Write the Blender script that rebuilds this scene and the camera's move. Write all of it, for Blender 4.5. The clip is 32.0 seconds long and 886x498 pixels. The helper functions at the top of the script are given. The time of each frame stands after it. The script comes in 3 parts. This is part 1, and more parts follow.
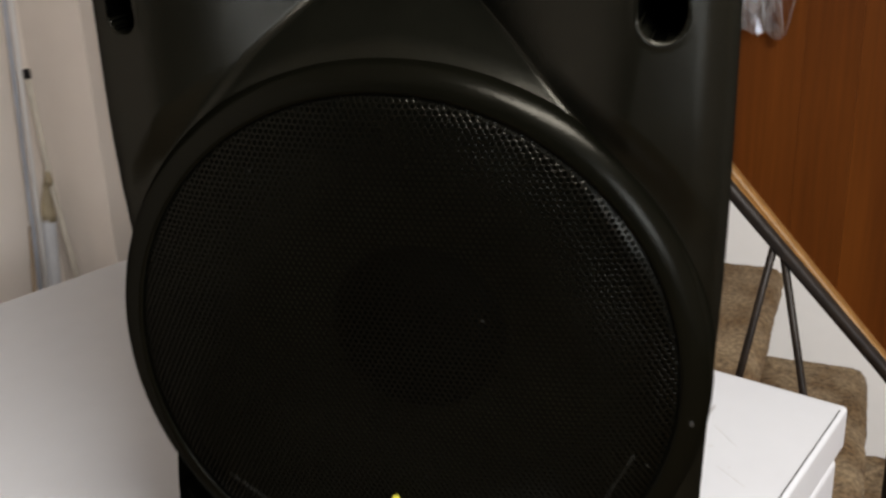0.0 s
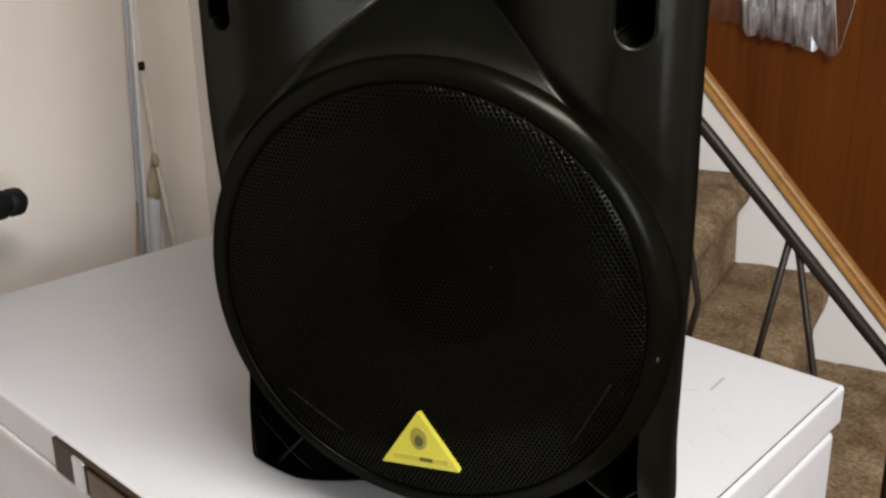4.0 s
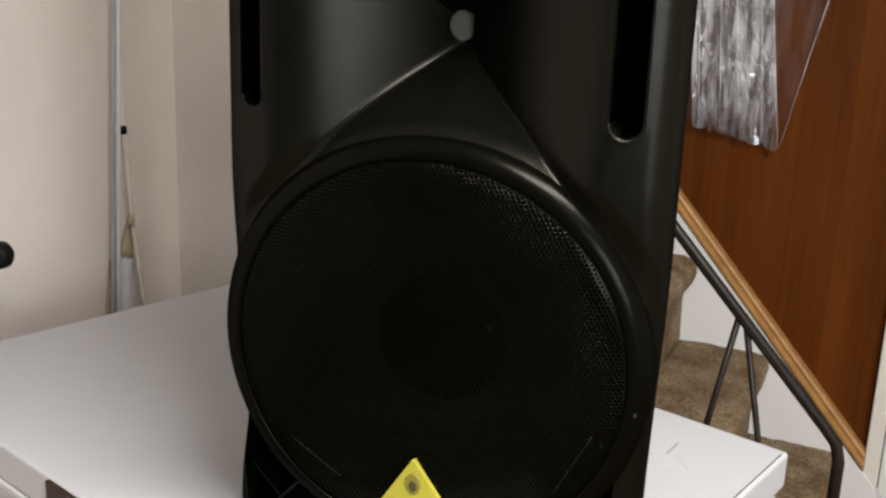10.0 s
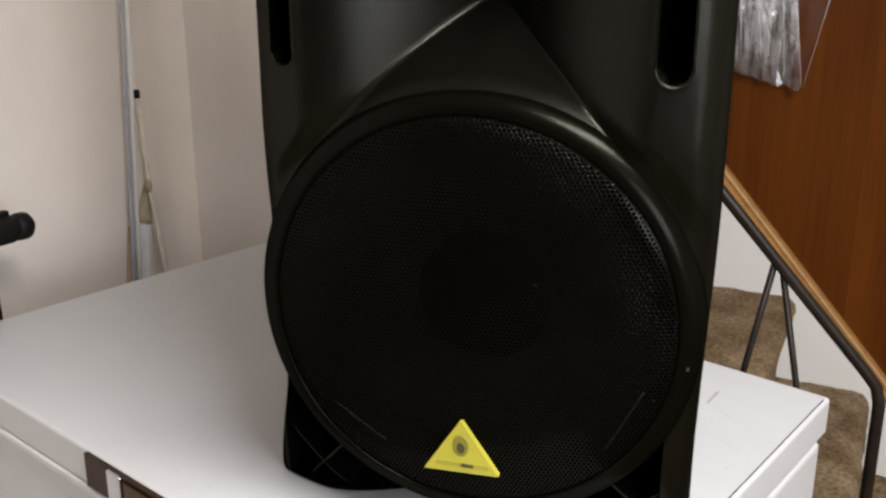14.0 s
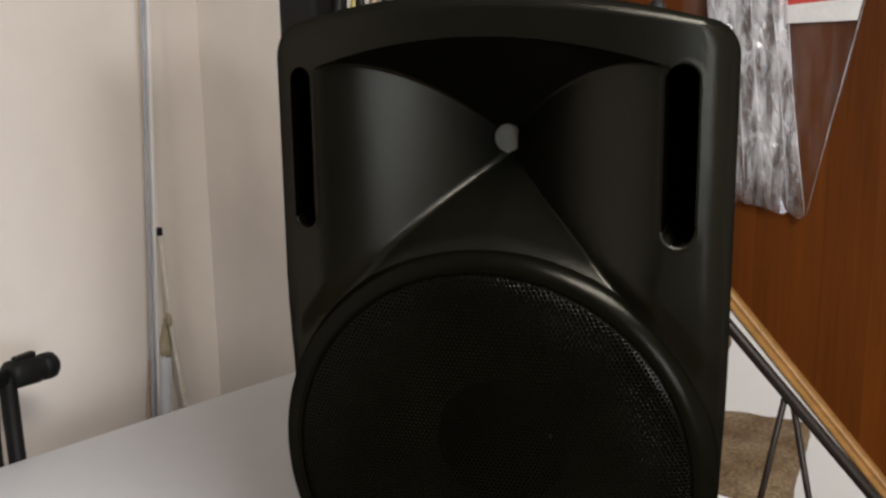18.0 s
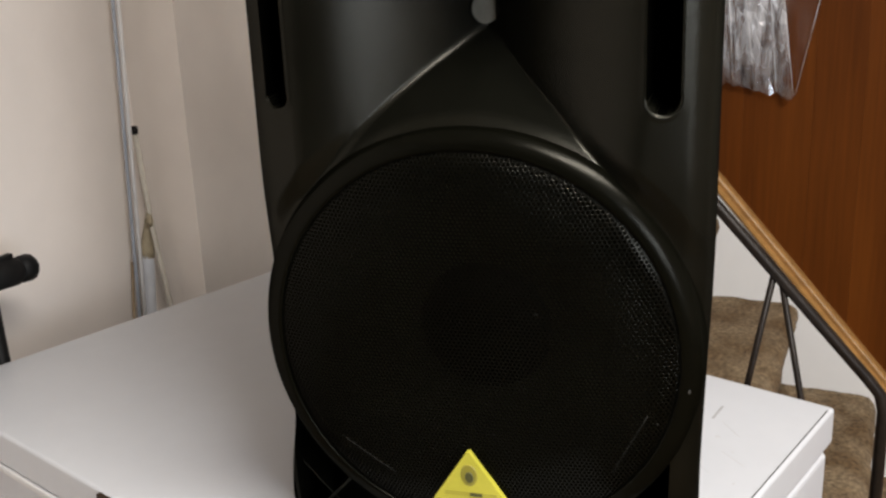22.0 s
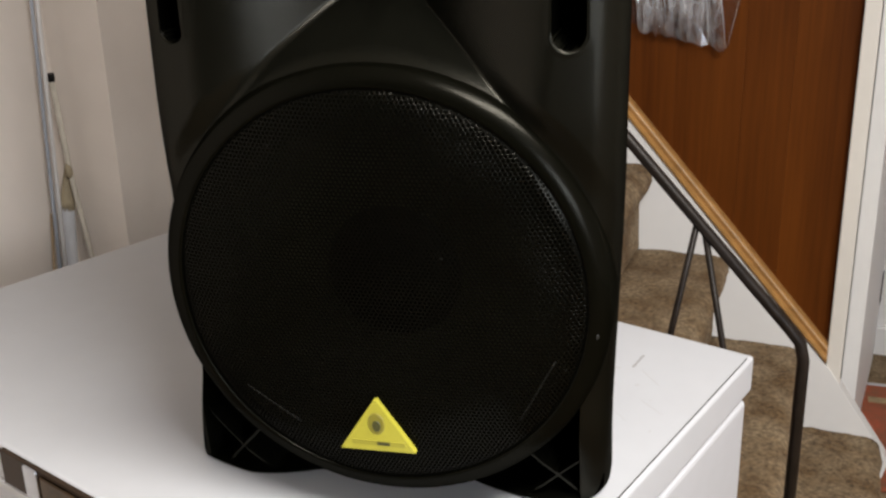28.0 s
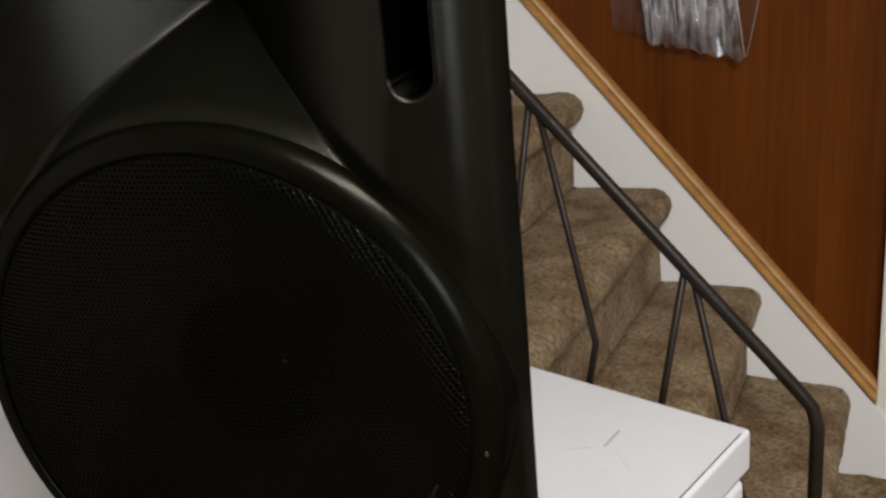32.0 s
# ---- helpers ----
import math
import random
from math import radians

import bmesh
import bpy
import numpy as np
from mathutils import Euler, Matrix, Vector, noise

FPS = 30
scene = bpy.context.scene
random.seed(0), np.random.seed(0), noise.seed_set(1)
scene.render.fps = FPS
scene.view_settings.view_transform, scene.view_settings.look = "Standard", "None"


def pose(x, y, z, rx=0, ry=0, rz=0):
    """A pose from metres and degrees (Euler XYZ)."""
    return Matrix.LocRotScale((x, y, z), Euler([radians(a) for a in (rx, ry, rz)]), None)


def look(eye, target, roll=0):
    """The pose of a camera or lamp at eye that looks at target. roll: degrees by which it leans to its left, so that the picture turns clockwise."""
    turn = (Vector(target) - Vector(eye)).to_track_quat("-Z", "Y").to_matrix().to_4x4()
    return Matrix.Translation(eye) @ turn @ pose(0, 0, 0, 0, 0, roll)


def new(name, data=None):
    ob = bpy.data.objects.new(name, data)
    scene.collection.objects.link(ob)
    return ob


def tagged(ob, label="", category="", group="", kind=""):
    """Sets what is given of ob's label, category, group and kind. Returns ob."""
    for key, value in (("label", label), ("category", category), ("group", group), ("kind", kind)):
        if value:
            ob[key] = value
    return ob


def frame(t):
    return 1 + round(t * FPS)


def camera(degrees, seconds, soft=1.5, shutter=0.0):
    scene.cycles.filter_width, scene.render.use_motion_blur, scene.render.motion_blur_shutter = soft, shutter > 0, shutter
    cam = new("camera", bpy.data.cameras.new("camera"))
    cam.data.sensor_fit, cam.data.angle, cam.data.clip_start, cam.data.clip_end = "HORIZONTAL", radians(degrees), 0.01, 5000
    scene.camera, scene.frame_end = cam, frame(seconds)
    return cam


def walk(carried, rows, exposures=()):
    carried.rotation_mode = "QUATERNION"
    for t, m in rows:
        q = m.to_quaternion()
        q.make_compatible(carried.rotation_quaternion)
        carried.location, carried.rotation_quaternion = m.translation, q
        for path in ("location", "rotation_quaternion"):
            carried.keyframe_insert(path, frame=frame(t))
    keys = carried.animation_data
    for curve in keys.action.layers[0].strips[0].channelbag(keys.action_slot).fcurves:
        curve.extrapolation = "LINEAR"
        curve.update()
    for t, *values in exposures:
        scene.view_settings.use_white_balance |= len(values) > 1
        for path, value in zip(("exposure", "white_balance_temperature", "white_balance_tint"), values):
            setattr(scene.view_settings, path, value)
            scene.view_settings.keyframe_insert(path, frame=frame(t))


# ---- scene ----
cam = camera(46.04, 32.0, soft=2.5, shutter=0.5)
ROWS = [
    (0, 0.2777, -0.5680, 1.3594, 69.744, 1.924, 21.882),
    (0.5, 0.4003, -0.6543, 1.3762, 70.222, 1.046, 27.159),
    (1, 0.4602, -0.7042, 1.3830, 71.122, 1.974, 28.001),
    (1.5, 0.4432, -0.7241, 1.3788, 70.551, 0.966, 28.149),
    (2, 0.4271, -0.7276, 1.3783, 70.358, 0.650, 28.378),
    (2.5, 0.4165, -0.7269, 1.3778, 70.304, 0.894, 28.803),
    (3, 0.4142, -0.7144, 1.3752, 70.019, 1.216, 27.957),
    (3.5, 0.4037, -0.7082, 1.3777, 70.198, 1.175, 27.587),
    (5.5, 0.3784, -0.6597, 1.3780, 70.578, 0.604, 26.741),
    (6, 0.3779, -0.6570, 1.3788, 69.837, 0.405, 26.100),
    (6.5, 0.3758, -0.6593, 1.3760, 69.339, 0.311, 26.024),
    (7, 0.3670, -0.6504, 1.3746, 69.547, 0.771, 26.084),
    (7.5, 0.3472, -0.6264, 1.3750, 69.770, 0.412, 24.790),
    (8, 0.3257, -0.6351, 1.3757, 71.309, -1.918, 23.124),
    (8.5, 0.3767, -0.7003, 1.3741, 71.670, -3.087, 26.830),
    (9, 0.4549, -0.7716, 1.3950, 72.405, -3.613, 29.964),
    (9.5, 0.4185, -0.8066, 1.4031, 73.196, -3.095, 28.229),
    (10, 0.3810, -0.8067, 1.3975, 74.510, -2.062, 24.684),
    (10.5, 0.3755, -0.7908, 1.3979, 72.759, -2.136, 24.994),
    (11, 0.3668, -0.7987, 1.3940, 72.351, -1.479, 24.156),
    (11.5, 0.3564, -0.8090, 1.3932, 72.304, -1.645, 23.104),
    (12, 0.3494, -0.8112, 1.3912, 71.578, -0.712, 24.037),
    (12.5, 0.3525, -0.8032, 1.3891, 70.598, 0.430, 23.406),
    (13, 0.3461, -0.7951, 1.3937, 71.170, 0.085, 24.130),
    (13.5, 0.3424, -0.7963, 1.3953, 71.630, -0.067, 24.495),
    (15.5, 0.3503, -0.8222, 1.4069, 75.688, 0.664, 23.464),
    (16, 0.3593, -0.8424, 1.4414, 78.877, 0.890, 23.529),
    (16.5, 0.3594, -0.8441, 1.4514, 79.227, 0.446, 24.257),
    (17, 0.3561, -0.8345, 1.4496, 78.643, 0.400, 24.492),
    (17.5, 0.3514, -0.8285, 1.4473, 78.314, 0.411, 24.640),
    (18, 0.3511, -0.8280, 1.4431, 77.996, 0.860, 24.852),
    (18.5, 0.3502, -0.8301, 1.4396, 77.421, 1.460, 25.588),
    (19, 0.3488, -0.8278, 1.4326, 75.400, 1.608, 25.333),
    (19.5, 0.3496, -0.8190, 1.4269, 74.418, 2.289, 25.009),
    (20, 0.3508, -0.8131, 1.4226, 74.225, 2.935, 24.856),
    (20.5, 0.3486, -0.8159, 1.4238, 74.270, 2.375, 24.799),
    (21, 0.3457, -0.8122, 1.4226, 74.033, 2.250, 24.680),
    (21.5, 0.3504, -0.8088, 1.4204, 73.584, 2.424, 23.464),
    (22, 0.3475, -0.8021, 1.4165, 72.564, 2.302, 23.828),
    (22.5, 0.3489, -0.8120, 1.4168, 72.786, 2.350, 23.708),
    (23, 0.3464, -0.8161, 1.4171, 72.902, 2.169, 24.330),
    (23.5, 0.3544, -0.8097, 1.4131, 72.661, 2.108, 23.958),
    (24, 0.3673, -0.7925, 1.4090, 72.309, 3.235, 23.398),
    (24.5, 0.3772, -0.7818, 1.4136, 72.697, 3.643, 23.290),
    (26.5, 0.3710, -0.7716, 1.3972, 71.660, 2.275, 22.222),
    (27, 0.3728, -0.7759, 1.3948, 71.023, 2.046, 22.024),
    (27.5, 0.3752, -0.7715, 1.3925, 70.657, 2.133, 21.637),
    (28, 0.3739, -0.7679, 1.3929, 70.267, 1.461, 21.179),
    (28.5, 0.3746, -0.7670, 1.3946, 71.100, 3.181, 21.499),
    (29, 0.3745, -0.7645, 1.3943, 71.016, 2.783, 21.242),
    (29.5, 0.3749, -0.7624, 1.3908, 70.616, 3.136, 20.966),
    (30, 0.3739, -0.7594, 1.3912, 70.718, 3.430, 20.659),
    (30.5, 0.3766, -0.7558, 1.3890, 70.563, 4.085, 21.161),
    (31, 0.3870, -0.7327, 1.3860, 70.297, 4.445, 19.940),
    (31.2, 0.3904, -0.7038, 1.3862, 70.408, 4.033, 19.141),
    (31.5, 0.4015, -0.6386, 1.3857, 71.270, 3.756, 21.987),
    (31.6, 0.4134, -0.6193, 1.3859, 71.659, 3.450, 22.667),
    (31.8, 0.4330, -0.5599, 1.3863, 71.413, 4.573, 23.555),
    (32, 0.4512, -0.5332, 1.3781, 71.091, 4.657, 24.623),
]
walk(cam, [(t, pose(x, y, z, rx, ry, rz)) for t, x, y, z, rx, ry, rz in ROWS], [(0.0, 0.0), (31.2, 0.0), (31.7, -0.15), (32.0, -0.25)])

# ---- light and exposure ----
world = bpy.data.worlds.new("world")
scene.world = world
world.use_nodes = True
world.node_tree.nodes["Background"].inputs[0].default_value = (0.9, 0.95, 1.0, 1)
world.node_tree.nodes["Background"].inputs[1].default_value = 0.02
scene.view_settings.exposure = 0.0


def area_lamp(name, eye, target, size, watts, colour):
    data = bpy.data.lights.new(name, "AREA")
    data.shape, data.size, data.size_y = "RECTANGLE", size[0], size[1]
    data.energy, data.color = watts, colour
    ob = new(name, data)
    ob.matrix_world = look(eye, target)
    return ob


area_lamp("ceiling_lamp_light", (0.92, -0.58, 2.36), (0.84, -0.53, 0.0), (0.95, 0.45), 65, (1.0, 0.952, 0.905))
area_lamp("window_light", (3.08, -2.5, 1.55), (0.0, 0.0, 1.05), (1.15, 1.0), 54, (0.86, 0.91, 1.0))

# ---- materials ----


def material(name, colour, rough=0.5, metal=0.0, vary=0.12, scale=8.0, bump=0.0, bump_scale=120.0, tint=None, spec=0.5, stretch=(1, 1, 1)):
    """A principled surface with tone variation at two scales and a fine relief."""
    m = bpy.data.materials.new(name)
    m.use_nodes = True
    nt = m.node_tree
    b = nt.nodes["Principled BSDF"]
    b.inputs["Roughness"].default_value, b.inputs["Metallic"].default_value = rough, metal
    b.inputs["Specular IOR Level"].default_value = spec
    co = nt.nodes.new("ShaderNodeTexCoord")
    mp = nt.nodes.new("ShaderNodeMapping")
    mp.inputs["Scale"].default_value = stretch
    nt.links.new(co.outputs["Object"], mp.inputs["Vector"])
    big = nt.nodes.new("ShaderNodeTexNoise")
    big.inputs["Scale"].default_value, big.inputs["Detail"].default_value = scale, 4
    fine = nt.nodes.new("ShaderNodeTexNoise")
    fine.inputs["Scale"].default_value, fine.inputs["Detail"].default_value = scale * 11, 5
    add = nt.nodes.new("ShaderNodeMath")
    add.operation = "MULTIPLY_ADD"
    add.inputs[1].default_value = 0.5
    nt.links.new(mp.outputs[0], big.inputs["Vector"])
    nt.links.new(mp.outputs[0], fine.inputs["Vector"])
    nt.links.new(fine.outputs["Fac"], add.inputs[0])
    nt.links.new(big.outputs["Fac"], add.inputs[2])
    ramp = nt.nodes.new("ShaderNodeValToRGB")
    lo = [c * (1 - vary) for c in (tint or colour)]
    hi = [min(1, c * (1 + vary)) for c in colour]
    ramp.color_ramp.elements[0].position, ramp.color_ramp.elements[0].color = 0.5, (*lo, 1)
    ramp.color_ramp.elements[1].position, ramp.color_ramp.elements[1].color = 1.0, (*hi, 1)
    nt.links.new(add.outputs[0], ramp.inputs[0])
    nt.links.new(ramp.outputs[0], b.inputs["Base Color"])
    if bump:
        grain = nt.nodes.new("ShaderNodeTexNoise")
        grain.inputs["Scale"].default_value, grain.inputs["Detail"].default_value = bump_scale, 6
        nt.links.new(mp.outputs[0], grain.inputs["Vector"])
        bn = nt.nodes.new("ShaderNodeBump")
        bn.inputs["Strength"].default_value, bn.inputs["Distance"].default_value = bump, 0.004
        nt.links.new(grain.outputs["Fac"], bn.inputs["Height"])
        nt.links.new(bn.outputs[0], b.inputs["Normal"])
    return m


plastic = material("black_plastic", (0.0032, 0.0032, 0.0022), 0.33, vary=0.25, scale=5, bump=0.1, bump_scale=900, spec=0.13)
ring_plastic = material("smooth_black_plastic", (0.0020, 0.0020, 0.0012), 0.29, vary=0.2, scale=6, bump=0.05, bump_scale=500, spec=0.085)
border_black = material("border_black", (0.0020, 0.0020, 0.0014), 0.6, vary=0.3, scale=40, spec=0.06)
# near-black copy of the plastic, painted shade for the cabinet's recesses
recess_shade_black = material("recess_shade_black", (0.0006, 0.0006, 0.0005), 0.9, vary=0.2, scale=40, spec=0.0)
cone_paper = material("cone_paper", (0.03, 0.03, 0.02), 0.7, vary=0.25, scale=20, spec=0.05)
cap_paper = material("cap_paper", (0.0075, 0.0075, 0.0055), 0.6, vary=0.2, scale=20, spec=0.06)
throat_grey = material("throat_grey", (0.15, 0.15, 0.13), 0.85, vary=0.15, scale=60, spec=0.1)
yellow = material("badge_yellow", (0.5, 0.46, 0.055), 0.3, vary=0.08, scale=30)
dent_grey = material("dent_grey", (0.011, 0.011, 0.009), 0.6, vary=0.4, scale=200, spec=0.1)
chip_grey = material("chip_grey", (0.02, 0.02, 0.018), 0.5, vary=0.3, scale=300)
badge_dark = material("badge_dark", (0.07, 0.07, 0.02), 0.4)
badge_soft = material("badge_soft", (0.26, 0.23, 0.03), 0.4)
badge_faint = material("badge_faint", (0.4, 0.36, 0.04), 0.4)
enamel = material("white_enamel", (0.61, 0.628, 0.66), 0.34, vary=0.03, scale=3, bump=0.02, bump_scale=40)
enamel_side = material("white_enamel_side", (0.62, 0.635, 0.67), 0.35, vary=0.04, scale=3)
scuff_faint = material("scuff_faint", (0.57, 0.575, 0.59), 0.6, vary=0.2, scale=60)
scuff_grey = material("scuff_grey", (0.42, 0.42, 0.43), 0.6, vary=0.3, scale=60)
gasket = material("pale_gasket", (0.7, 0.7, 0.7), 0.6)
seam_dark = material("seam_dark", (0.03, 0.03, 0.03), 0.7)
chrome = material("chrome", (0.55, 0.58, 0.63), 0.1, 1.0, vary=0.1, scale=30)
bronze = material("bronze_inlay", (0.065, 0.041, 0.02), 0.25, 1.0, vary=0.5, scale=40)
brown_trim = material("brown_insert", (0.03, 0.016, 0.007), 0.45, vary=0.3, scale=20, spec=0.2)
wall_paint = material("cream_wall_paint", (0.79, 0.73, 0.675), 0.7, vary=0.04, scale=1.6, bump=0.05, bump_scale=90)
dim_reflection_brown = material("dim_reflection_brown", (0.1, 0.065, 0.04), 0.6, vary=0.2, scale=4)
cream_gloss = material("cream_gloss_paint", (0.74, 0.715, 0.66), 0.4, vary=0.04, scale=3, bump=0.03, bump_scale=60)
white_paint = material("white_paint", (0.78, 0.78, 0.77), 0.45, vary=0.03, scale=3, bump=0.03, bump_scale=60)
grey_green = material("grey_green_tone", (0.27, 0.28, 0.25), 0.7, vary=0.06, scale=3)
ceiling_paint = material("ceiling_paint", (0.78, 0.76, 0.72), 0.8, vary=0.03, scale=2)
iron = material("dark_iron", (0.013, 0.009, 0.0065), 0.42, 0.0, vary=0.35, scale=40, bump=0.12, bump_scale=300, spec=0.22)
brass = material("brass", (0.52, 0.37, 0.14), 0.18, 1.0, vary=0.1, scale=40)
oak = material("oak_trim", (0.4, 0.215, 0.07), 0.4, vary=0.22, scale=7, bump=0.06, bump_scale=50, stretch=(1, 6, 6))
rubber = material("black_rubber", (0.006, 0.006, 0.006), 0.55, vary=0.2, scale=30, spec=0.2)
pole_white = material("pole_white", (0.7, 0.7, 0.7), 0.4, vary=0.05, scale=20)
pole_blue = material("pole_blue_grey", (0.36, 0.4, 0.47), 0.4, vary=0.15, scale=20)
pole_pale = material("pole_pale", (0.5, 0.52, 0.56), 0.5, vary=0.1, scale=20)
pole_stick = material("pole_stick", (0.56, 0.53, 0.46), 0.6, vary=0.2, scale=20)
pole_brown = material("pole_brown", (0.3, 0.22, 0.14), 0.6, vary=0.2, scale=20)
pole_wood = material("pole_wood", (0.33, 0.28, 0.19), 0.6, vary=0.3, scale=20)
label_red = material("label_red", (0.5, 0.05, 0.04), 0.5, vary=0.15, scale=20)
label_white = material("label_white", (0.75, 0.75, 0.75), 0.5)
cable_yellow = material("cable_yellow", (0.32, 0.27, 0.07), 0.5, vary=0.2, scale=30)
rug_tan = material("rug_tan", (0.3, 0.22, 0.12), 0.95, vary=0.3, scale=30)
rug_red = material("rug_red", (0.32, 0.06, 0.025), 0.95, vary=0.45, scale=9, tint=(0.3, 0.16, 0.08), bump=0.8, bump_scale=300)


def carpet_material():
    m = material("brown_carpet", (0.335, 0.25, 0.15), 0.95, vary=0.3, scale=120, tint=(0.14, 0.096, 0.054), bump=1.0, bump_scale=320)
    nt = m.node_tree
    b = nt.nodes["Principled BSDF"]
    pile = b.inputs["Base Color"].links[0].from_socket
    co = nt.nodes.new("ShaderNodeTexCoord")
    soil = nt.nodes.new("ShaderNodeTexNoise")
    soil.inputs["Scale"].default_value, soil.inputs["Detail"].default_value = 14.0, 6
    nt.links.new(co.outputs["Object"], soil.inputs["Vector"])
    worn = nt.nodes.new("ShaderNodeValToRGB")
    worn.color_ramp.elements[0].position, worn.color_ramp.elements[0].color = 0.36, (0.58, 0.49, 0.38, 1)
    worn.color_ramp.elements[1].position, worn.color_ramp.elements[1].color = 0.62, (1, 1, 1, 1)
    nt.links.new(soil.outputs["Fac"], worn.inputs[0])
    mix = nt.nodes.new("ShaderNodeMix")
    mix.data_type, mix.blend_type = "RGBA", "MULTIPLY"
    mix.inputs[0].default_value = 1.0
    nt.links.new(pile, mix.inputs[6])
    nt.links.new(worn.outputs[0], mix.inputs[7])
    nt.links.new(mix.outputs[2], b.inputs["Base Color"])
    return m


def wood_material():
    """Reddish-brown plywood with long upright grain, a little different from board to board."""
    m = bpy.data.materials.new("wood_panelling")
    m.use_nodes = True
    nt = m.node_tree
    b = nt.nodes["Principled BSDF"]
    b.inputs["Roughness"].default_value = 0.45
    b.inputs["Specular IOR Level"].default_value = 0.12
    co = nt.nodes.new("ShaderNodeTexCoord")
    mp = nt.nodes.new("ShaderNodeMapping")
    mp.inputs["Scale"].default_value = (9, 9, 0.5)
    nt.links.new(co.outputs["Object"], mp.inputs[0])
    info = nt.nodes.new("ShaderNodeObjectInfo")
    n1 = nt.nodes.new("ShaderNodeTexNoise")
    n1.noise_dimensions = "4D"
    n1.inputs["Scale"].default_value, n1.inputs["Detail"].default_value, n1.inputs["Distortion"].default_value = 1.0, 6, 0.6
    nt.links.new(mp.outputs[0], n1.inputs["Vector"])
    off = nt.nodes.new("ShaderNodeMath")
    off.operation = "MULTIPLY"
    off.inputs[1].default_value = 9.0
    nt.links.new(info.outputs["Random"], off.inputs[0])
    nt.links.new(off.outputs[0], n1.inputs["W"])
    tone = nt.nodes.new("ShaderNodeMath")
    tone.operation = "MULTIPLY_ADD"
    tone.inputs[1].default_value = 0.1
    nt.links.new(info.outputs["Random"], tone.inputs[0])
    nt.links.new(n1.outputs["Fac"], tone.inputs[2])
    pores = nt.nodes.new("ShaderNodeMapping")
    pores.inputs["Scale"].default_value = (150, 150, 5)
    nt.links.new(co.outputs["Object"], pores.inputs[0])
    n2 = nt.nodes.new("ShaderNodeTexNoise")
    n2.inputs["Scale"].default_value, n2.inputs["Detail"].default_value = 1.0, 3
    nt.links.new(pores.outputs[0], n2.inputs["Vector"])
    fleck = nt.nodes.new("ShaderNodeMath")
    fleck.operation = "MULTIPLY_ADD"
    fleck.inputs[1].default_value = 0.3
    nt.links.new(n2.outputs["Fac"], fleck.inputs[0])
    nt.links.new(tone.outputs[0], fleck.inputs[2])
    ramp = nt.nodes.new("ShaderNodeValToRGB")
    ramp.color_ramp.elements[0].position, ramp.color_ramp.elements[0].color = 0.46, (0.06, 0.0152, 0.0018, 1)
    ramp.color_ramp.elements[1].position, ramp.color_ramp.elements[1].color = 0.86, (0.136, 0.0385, 0.0048, 1)
    nt.links.new(fleck.outputs[0], ramp.inputs[0])
    nt.links.new(ramp.outputs[0], b.inputs["Base Color"])
    return m


def film_material(name, low, high, ior):
    """Thin packing film: see-through, clouded in streaks where it lies folded, with bright gloss on its creases."""
    m = bpy.data.materials.new(name)
    m.use_nodes = True
    nt = m.node_tree
    nt.nodes.remove(nt.nodes["Principled BSDF"])
    clear = nt.nodes.new("ShaderNodeBsdfTransparent")
    clear.inputs[0].default_value = (0.93, 0.905, 0.84, 1)
    gloss = nt.nodes.new("ShaderNodeBsdfGlossy")
    gloss.inputs["Roughness"].default_value = 0.11
    milk = nt.nodes.new("ShaderNodeBsdfDiffuse")
    milk.inputs[0].default_value = (0.86, 0.88, 0.93, 1)
    fres = nt.nodes.new("ShaderNodeFresnel")
    fres.inputs[0].default_value = ior
    co = nt.nodes.new("ShaderNodeTexCoord")
    mp = nt.nodes.new("ShaderNodeMapping")
    mp.inputs["Scale"].default_value = (60, 60, 11)
    fold = nt.nodes.new("ShaderNodeTexNoise")
    fold.inputs["Scale"].default_value, fold.inputs["Detail"].default_value = 1.0, 5
    reach = nt.nodes.new("ShaderNodeMapRange")
    reach.inputs["From Min"].default_value, reach.inputs["From Max"].default_value = 0.38, 0.62
    reach.inputs["To Min"].default_value, reach.inputs["To Max"].default_value = low, high
    nt.links.new(co.outputs["Object"], mp.inputs[0])
    nt.links.new(mp.outputs[0], fold.inputs["Vector"])
    nt.links.new(fold.outputs["Fac"], reach.inputs["Value"])
    # the folds lie open towards the bag's lower edge
    sep = nt.nodes.new("ShaderNodeSeparateXYZ")
    nt.links.new(co.outputs["Object"], sep.inputs[0])
    bunch = nt.nodes.new("ShaderNodeMapRange")
    bunch.inputs["From Min"].default_value, bunch.inputs["From Max"].default_value = 1.05, 1.21
    bunch.inputs["To Min"].default_value, bunch.inputs["To Max"].default_value = 0.12, 1.0
    nt.links.new(sep.outputs["Z"], bunch.inputs["Value"])
    cloud = nt.nodes.new("ShaderNodeMath")
    cloud.operation = "MULTIPLY"
    nt.links.new(reach.outputs[0], cloud.inputs[0])
    nt.links.new(bunch.outputs[0], cloud.inputs[1])
    mix = nt.nodes.new("ShaderNodeMixShader")
    mix2 = nt.nodes.new("ShaderNodeMixShader")
    nt.links.new(cloud.outputs[0], mix2.inputs[0])
    nt.links.new(fres.outputs[0], mix.inputs[0])
    nt.links.new(clear.outputs[0], mix.inputs[1])
    nt.links.new(gloss.outputs[0], mix.inputs[2])
    nt.links.new(mix.outputs[0], mix2.inputs[1])
    nt.links.new(milk.outputs[0], mix2.inputs[2])
    nt.links.new(mix2.outputs[0], nt.nodes["Material Output"].inputs[0])
    return m


carpet = carpet_material()
wood = wood_material()
